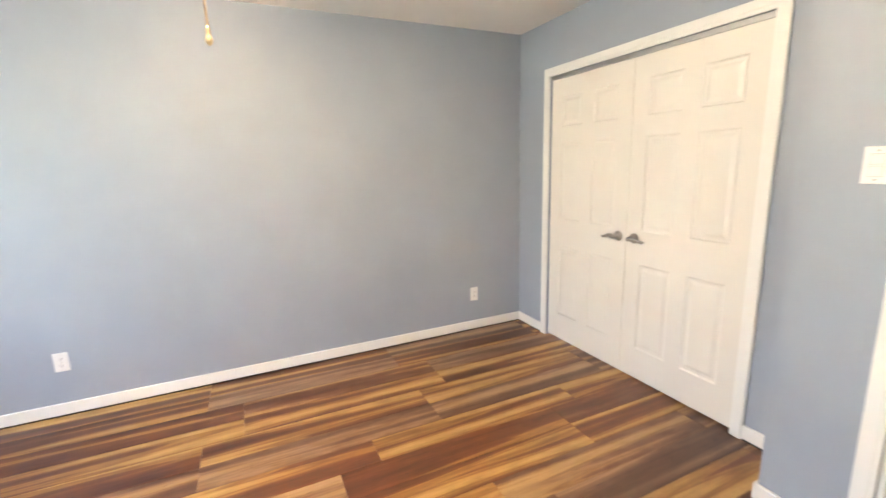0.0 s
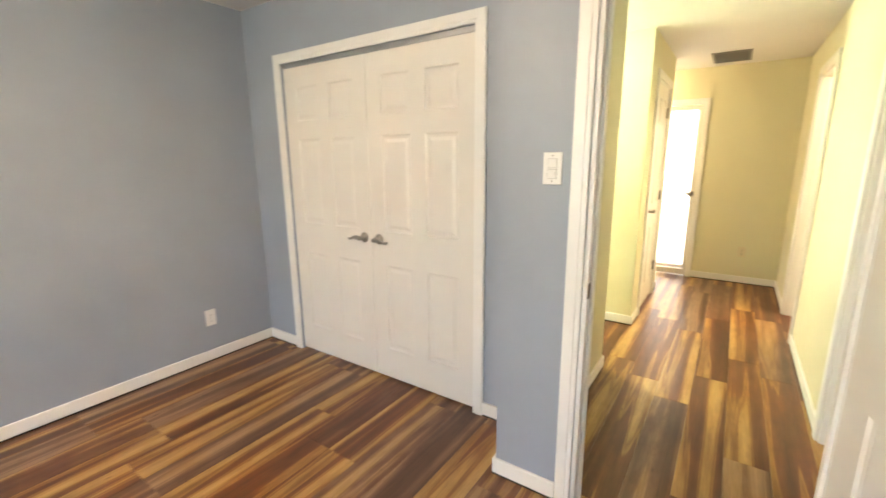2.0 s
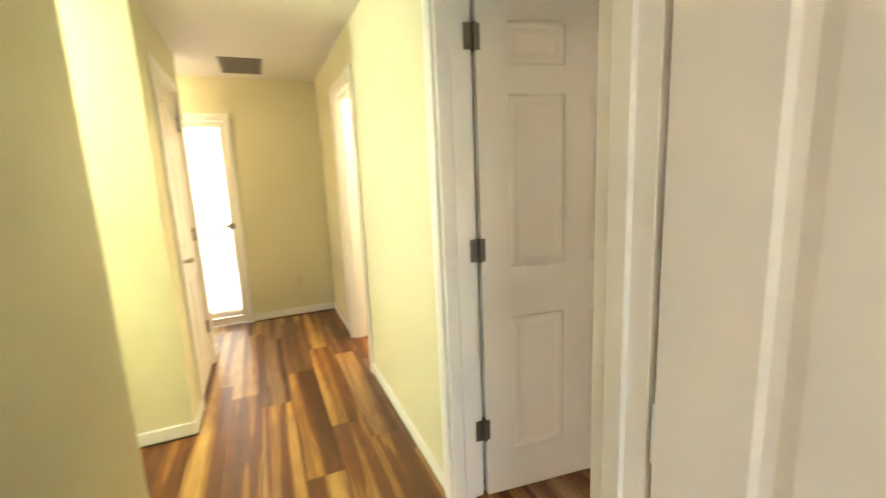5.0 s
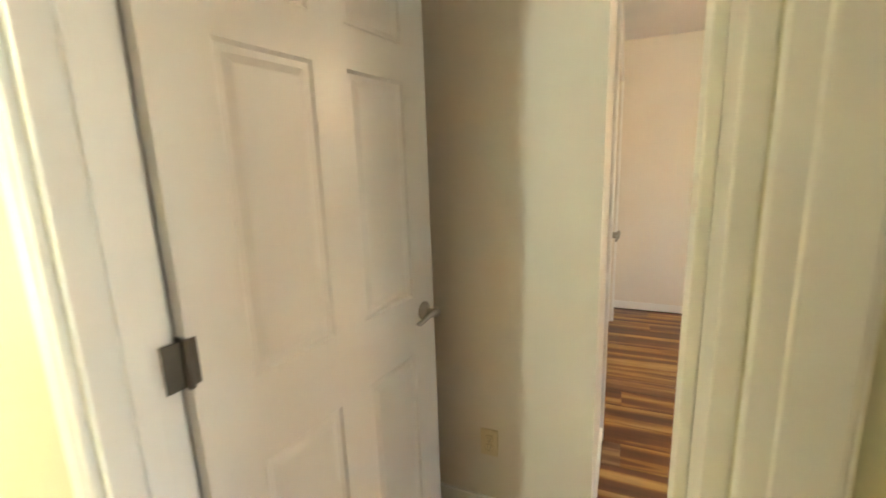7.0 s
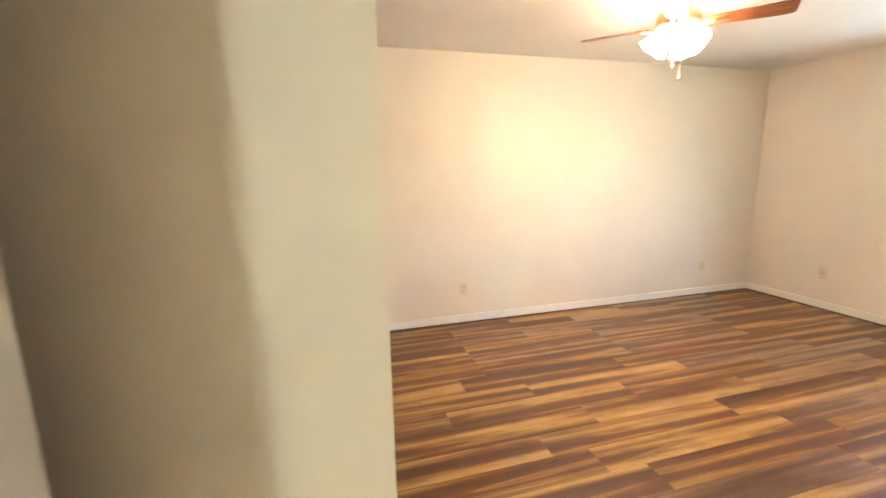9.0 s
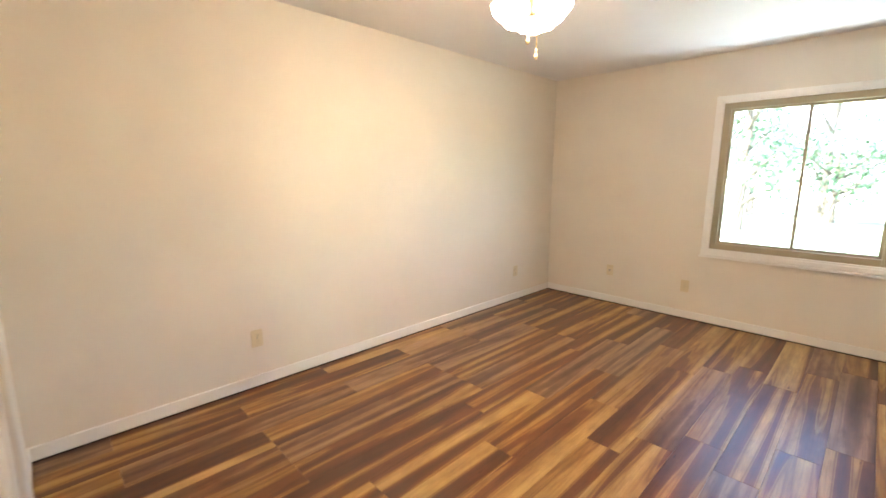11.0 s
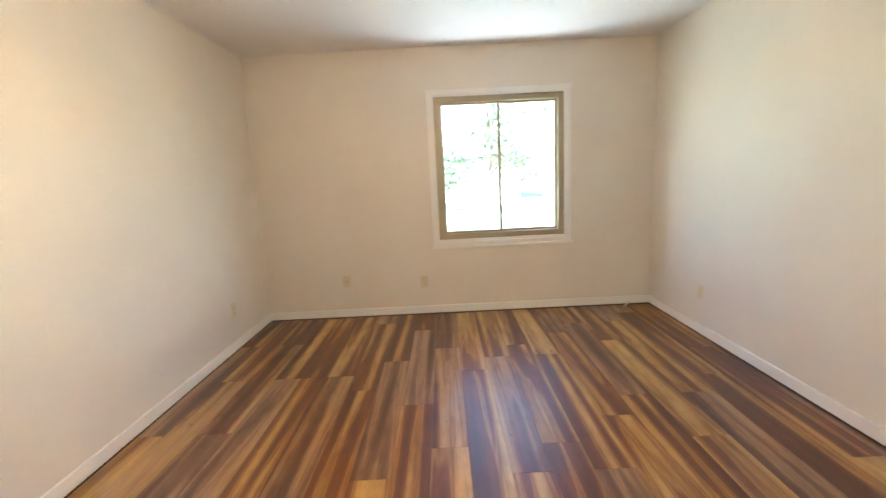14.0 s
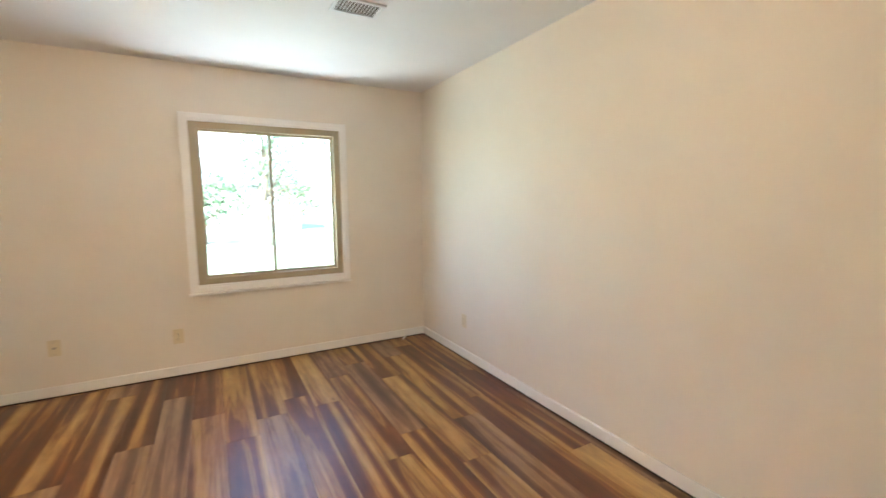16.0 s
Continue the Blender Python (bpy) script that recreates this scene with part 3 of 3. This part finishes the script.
# ---- outlets, switches, grilles ----
def plate(name, m, mat, label, kind):
    """A wall plate, x across, z up, y out of the wall; kind: sockets, coax or rockers."""
    bm = bmesh.new()
    add_box(bm, -.036, .036, 0, .006, -.058, .058, .003)
    ob = tagged(part(name, bm, mat, None, "", m=m), label, "wall plate", "outlets and switches on the walls")
    if kind == "sockets":
        for z in (-.02, .02):
            bm = bmesh.new()
            add_box(bm, -.017, .017, .005, .0085, z - .0135, z + .0135, .004)
            s = part("socket", bm, mat, ob)
            bm = bmesh.new()
            for x in (-.0065, .0065):
                add_box(bm, x - .001, x + .001, .008, .0089, z - .003, z + .006)
            add_box(bm, -.0025, .0025, .008, .0089, z - .010, z - .006)
            part("slot", bm, SLOT, s)
    elif kind == "coax":
        bm = bmesh.new()
        add_lathe(bm, [(.008, .005), (.008, .009), (.005, .009), (.005, .016), (.002, .016)], 14, Matrix.Rotation(radians(-90), 4, "X"))
        part("coax_jack", bm, NICKEL, ob, "", True)
    else:
        for z in (-.019, .019):
            # grey backing paints the shade in the gap round each rocker
            gap = bmesh.new()
            add_box(gap, -.018, .018, .005, .0064, z - .017, z + .017)
            bm = bmesh.new()
            add_box(bm, -.0165, .0165, .005, .0095, z - .0155, z + .0155, .003)
            rocker = part("rocker", bm, mat, ob)
            part("rocker_gap", gap, PLATE_SHADE, ob)
            bm = bmesh.new()
            add_box(bm, -.009, .009, .009, .012, z - .006, z + .009, .002)
            part("toggle", bm, mat, rocker)
    for z in ((0,) if kind == "sockets" else (-.045, .045)):
        bm = bmesh.new()
        add_lathe(bm, [(.003, .0055), (.003, .0068), (.002, .0072)], 10, Matrix.Translation((0, 0, z)) @ Matrix.Rotation(radians(-90), 4, "X"))
        part("screw", bm, NICKEL, ob)
    return ob


W_OUT, A_OUT = "white duplex outlet low on the blue-grey wall", "almond duplex outlet low on the cream wall"
plate("wall_outlet", pose(1.676, BN, .318, 0, 0, 180), WHITE_PLATE, W_OUT, "sockets")
plate("wall_outlet", pose(-1.105, BN, .337, 0, 0, 180), WHITE_PLATE, W_OUT, "sockets")
plate("light_switch", pose(BUMP, .918, 1.374, 0, 0, 90), WHITE_PLATE, "white double light switch beside the doorway", "rockers")
plate("wall_outlet", pose(1.065, SY, .331), ALMOND, A_OUT, "sockets")
plate("wall_outlet", pose(-1.755, SY, .331), ALMOND, A_OUT, "sockets")
plate("cable_outlet", pose(WX, -3.295, .358, 0, 0, -90), ALMOND, "almond cable outlet low on the cream wall", "coax")
plate("wall_outlet", pose(WX, -2.549, .323, 0, 0, -90), ALMOND, A_OUT, "sockets")
plate("wall_outlet", pose(-1.635, NY, .333, 0, 0, 180), ALMOND, A_OUT, "sockets")
plate("wall_outlet", pose(2.57, EY, .333), ALMOND, "almond duplex outlet on the shaded entry wall", "sockets")
plate("wall_outlet", pose(EDX, .22, .36, 0, 0, 90), ALMOND, "almond outlet low on the yellow hall wall", "sockets")


def grille(name, x0, x1, y0, y1, mat, label, along, back, top=H):
    """A louvred vent under the ceiling."""
    ob = new(name)
    ob.location = ((x0 + x1) / 2, (y0 + y1) / 2, top)
    tagged(ob, label, "vent")
    w, d = (x1 - x0) / 2, (y1 - y0) / 2
    boxes("frame", mat, [(-w, w, -d, -d + .022, -.010, 0), (-w, w, d - .022, d, -.010, 0), (-w, -w + .022, -d + .022, d - .022, -.010, 0), (w - .022, w, -d + .022, d - .022, -.010, 0)], .002, ob)
    boxes("backing", back, [(-w + .02, w - .02, -d + .02, d - .02, -.002, -.0005)], 0, ob)
    n = 12
    for i in range(n):
        bm = bmesh.new()
        if along == "x":
            add_box(bm, -w + .022, w - .022, -.007, .007, -.0008, .0008)
            m = pose(0, -d + .022 + (2 * d - .044) * (i + .5) / n, -.0068, 35, 0, 0)
        else:
            add_box(bm, -.007, .007, -d + .022, d - .022, -.0008, .0008)
            m = pose(-w + .022 + (2 * w - .044) * (i + .5) / n, 0, -.0068, 0, 35, 0)
        part("slat", bm, mat, ob, m=m)
    return ob


grille("return_vent", 5.22, 5.72, .365, .685, GRILLE, "dark grey louvred return vent in the hall ceiling", "y", DARK, HH)
grille("ceiling_vent", -1.03, -.85, -1.63, -1.36, WHITE_GRILLE, "white louvred vent in the bedroom ceiling", "x", SLOT)

# loose end of white cable on the floor by the wall
bm = bmesh.new()
add_tube(bm, [(-2.43, -0.530, .012), (-2.41, -0.570, .02), (-2.40, -0.600, .032), (-2.385, -0.630, .022), (-2.37, -0.655, .009), (-2.35, -0.670, .008)], [.006, .007, .009, .009, .008, .006], 8)
tagged(part("cable_end", bm, WHITE_PLATE, None, "", True), "short white cable end lying on the floor", "cable")

# assumed flush ceiling lamps out of the view; the passage one replaces daylight
for x, y, z in ((3.74, 2.22, HH), (5.60, 1.52, HH), (4.80, -.95, H)):
    bm = bmesh.new()
    add_lathe(bm, [(.02, H - .085), (.09, H - .075), (.13, H - .045), (.14, H - .02)], 28)
    lamp = tagged(part("ceiling_lamp", bm, FLUSH, None, "", True, pose(x, y, z - H)), "assumed round frosted flush ceiling lamp, lit, out of view", "lamp", "flush lamps of the hall")
    bm = bmesh.new()
    add_lathe(bm, [(.145, H - .022), (.15, H - .01), (.15, H)], 28)
    part("lamp_base", bm, BRASS, lamp, "", True)

# ---- outside ----
GROUND, nt, b = shader("dry_lawn", (0.2, 0.22, 0.1), 0.9)
nt.links.new(ramp(nt, noise_tex(nt, coords(nt), 0.5, 6), [(0.35, (0.10, 0.16, 0.09)), (0.65, (0.28, 0.32, 0.26))]), b.inputs["Base Color"])
tagged(boxes("ground", GROUND, [(-900, -2.7, -900, 900, -.6, -.45)]), "sunlit lawn outside the window", "ground", kind="structure")
BARK = paint("bark", (0.16, 0.12, 0.09), 0.9, 0.3, 0.6)
LEAF, nt, b = shader("leaves", (0.08, 0.12, 0.04), 0.6)
geo = nt.nodes.new("ShaderNodeNewGeometry")
nt.links.new(ramp(nt, geo.outputs["Random Per Island"], [(0.0, (0.05, 0.095, 0.05)), (1.0, (0.12, 0.18, 0.10))]), b.inputs["Base Color"])
SIDING = paint("pale_siding", (0.55, 0.55, 0.52), 0.7, 0.06)
ROOF = paint("grey_shingles", (0.12, 0.12, 0.13), 0.85, 0.2, 0.4)


def tree(x, y, height, spread, seed):
    rng = random.Random(seed)
    ob = new("tree")
    ob.location = (x, y, -.45)
    tagged(ob, "leafy green tree in bright sun outside", "tree", "trees outside the window")
    bm = bmesh.new()
    add_tube(bm, [(0, 0, 0), (.05, .03, height * .25), (-.04, .06, height * .5), (.08, 0, height * .8)], [.20, .15, .11, .04], 9)
    tips = []
    for i in range(9):
        a, z0 = rng.uniform(0, 6.28), height * rng.uniform(.12, .65)
        r = spread * rng.uniform(.5, 1)
        tip = (r * math.cos(a), r * math.sin(a), z0 + height * rng.uniform(.1, .25))
        add_tube(bm, [(0, 0, z0), (tip[0] * .5, tip[1] * .5, z0 + .1 * height), tip], [.07, .045, .015], 6)
        tips.append(tip)
    part("trunk", bm, BARK, ob)
    verts, faces = [], []
    for i in range(800):
        t = rng.choice(tips)
        c = Vector((t[0] * rng.uniform(.4, 1.1), t[1] * rng.uniform(.4, 1.1), t[2])) + Vector([rng.gauss(0, .38) for _ in range(3)])
        q = Euler((rng.uniform(0, 6), rng.uniform(0, 6), rng.uniform(0, 6))).to_matrix()
        s = rng.uniform(.06, .14)
        n = len(verts)
        verts += [c + q @ Vector(p) * s for p in ((-1, 0, 0), (0, -.5, .12), (1, 0, 0), (0, .5, .12))]
        faces.append((n, n + 1, n + 2, n + 3))
    me = bpy.data.meshes.new("crown")
    me.from_pydata([tuple(v) for v in verts], [], faces)
    me.materials.append(LEAF)
    crown = new("crown", me)
    crown.parent = ob


for i, (x, y, h, s) in enumerate(((-15, -4.6, 6.0, 2.0), (-18, -.2, 6.0, 2.0), (-19, -8, 7, 2.5), (-17.5, 3.2, 6, 1.9), (-22, -3, 9, 3), (-24, 5, 9, 3), (-26, -12, 9, 3),
                                 (-23, 1.5, 4, 2.0), (-22, -5.5, 4, 2.0), (-20, -2.6, 3.6, 1.6), (-27, .5, 8, 3.2))):
    tree(x, y, h, s, 11 + i)

house = new("house")
house.location = (-32, -4, -.45)
tagged(house, "pale sided house with a grey roof beyond the trees", "house")
boxes("wall", SIDING, [(-4, 4, -7, 7, 0, 2.9)], 0, house)
bm = bmesh.new()
vs = [bm.verts.new(p) for p in ((-4.5, -7.5, 2.9), (4.5, -7.5, 2.9), (0, -7.5, 4.9), (-4.5, 7.5, 2.9), (4.5, 7.5, 2.9), (0, 7.5, 4.9))]
for f in ((0, 1, 2), (3, 5, 4), (0, 3, 4, 1), (1, 4, 5, 2), (0, 2, 5, 3)):
    bm.faces.new([vs[i] for i in f])
part("roof", bm, ROOF, house, "grey shingle roof")
for y in (-4.5, -1.2, 3.6):
    w = boxes("window", TRIM, [(4.0, 4.05, y - .6, y + .6, .9, 2.2)], 0, house, "white framed house window")
    boxes("pane", SLOT, [(4.05, 4.06, y - .5, y + .5, 1.0, 2.1)], 0, w)

# ---- floor ----
tagged(boxes("floor", DARK, [(-2.6, 6.5, -4.15, 3.5, -.2, -.010)]), "streaked brown vinyl plank floor", "floor", kind="structure")
floor = bpy.data.objects["floor"]
PW, PL = .181, 1.22


def plank_mesh(length):
    bm = bmesh.new()
    add_box(bm, 0, length - .0006, 0, PW - .0006, -.010, 0)
    top = [e for e in bm.edges if all(v.co.z > -.001 for v in e.verts)]
    bmesh.ops.bevel(bm, geom=top, offset=.0008, segments=1, affect="EDGES")
    return mesh_of("plank", bm, PLANK)


FULL = plank_mesh(PL)
CUTS = {}
rng = random.Random(5)
AREAS = ((-2.5, 2.2, -4.1, -.2), (-2.5, 2.15, -.25, 3.4), (1.7, 6.2, -.25, 1.1), (2.0, 3.1, -1.35, -.1), (3.0, 4.05, .9, 2.75), (3.9, 5.6, -1.85, -.1), (5.2, 6.2, .9, 1.75))
y = -4.08 - PW
while y < 3.45:
    x = -2.6 - rng.choice((.0, .2, .41, .61, .81, 1.02))
    while x < 6.2:
        if any(x + PL > a and x < b and y + PW > c and y < d for a, b, c, d in AREAS):
            lo, hi = max(x, -2.58), min(x + PL, 6.4)
            if hi - lo > PL - .001:
                me = FULL
            else:
                me = CUTS.setdefault(round(hi - lo, 2), None) or plank_mesh(hi - lo)
                CUTS[round(hi - lo, 2)] = me
            p = new("plank", me)
            p.parent = floor
            p.location = (lo, y, 0)
        x += PL
    y += PW
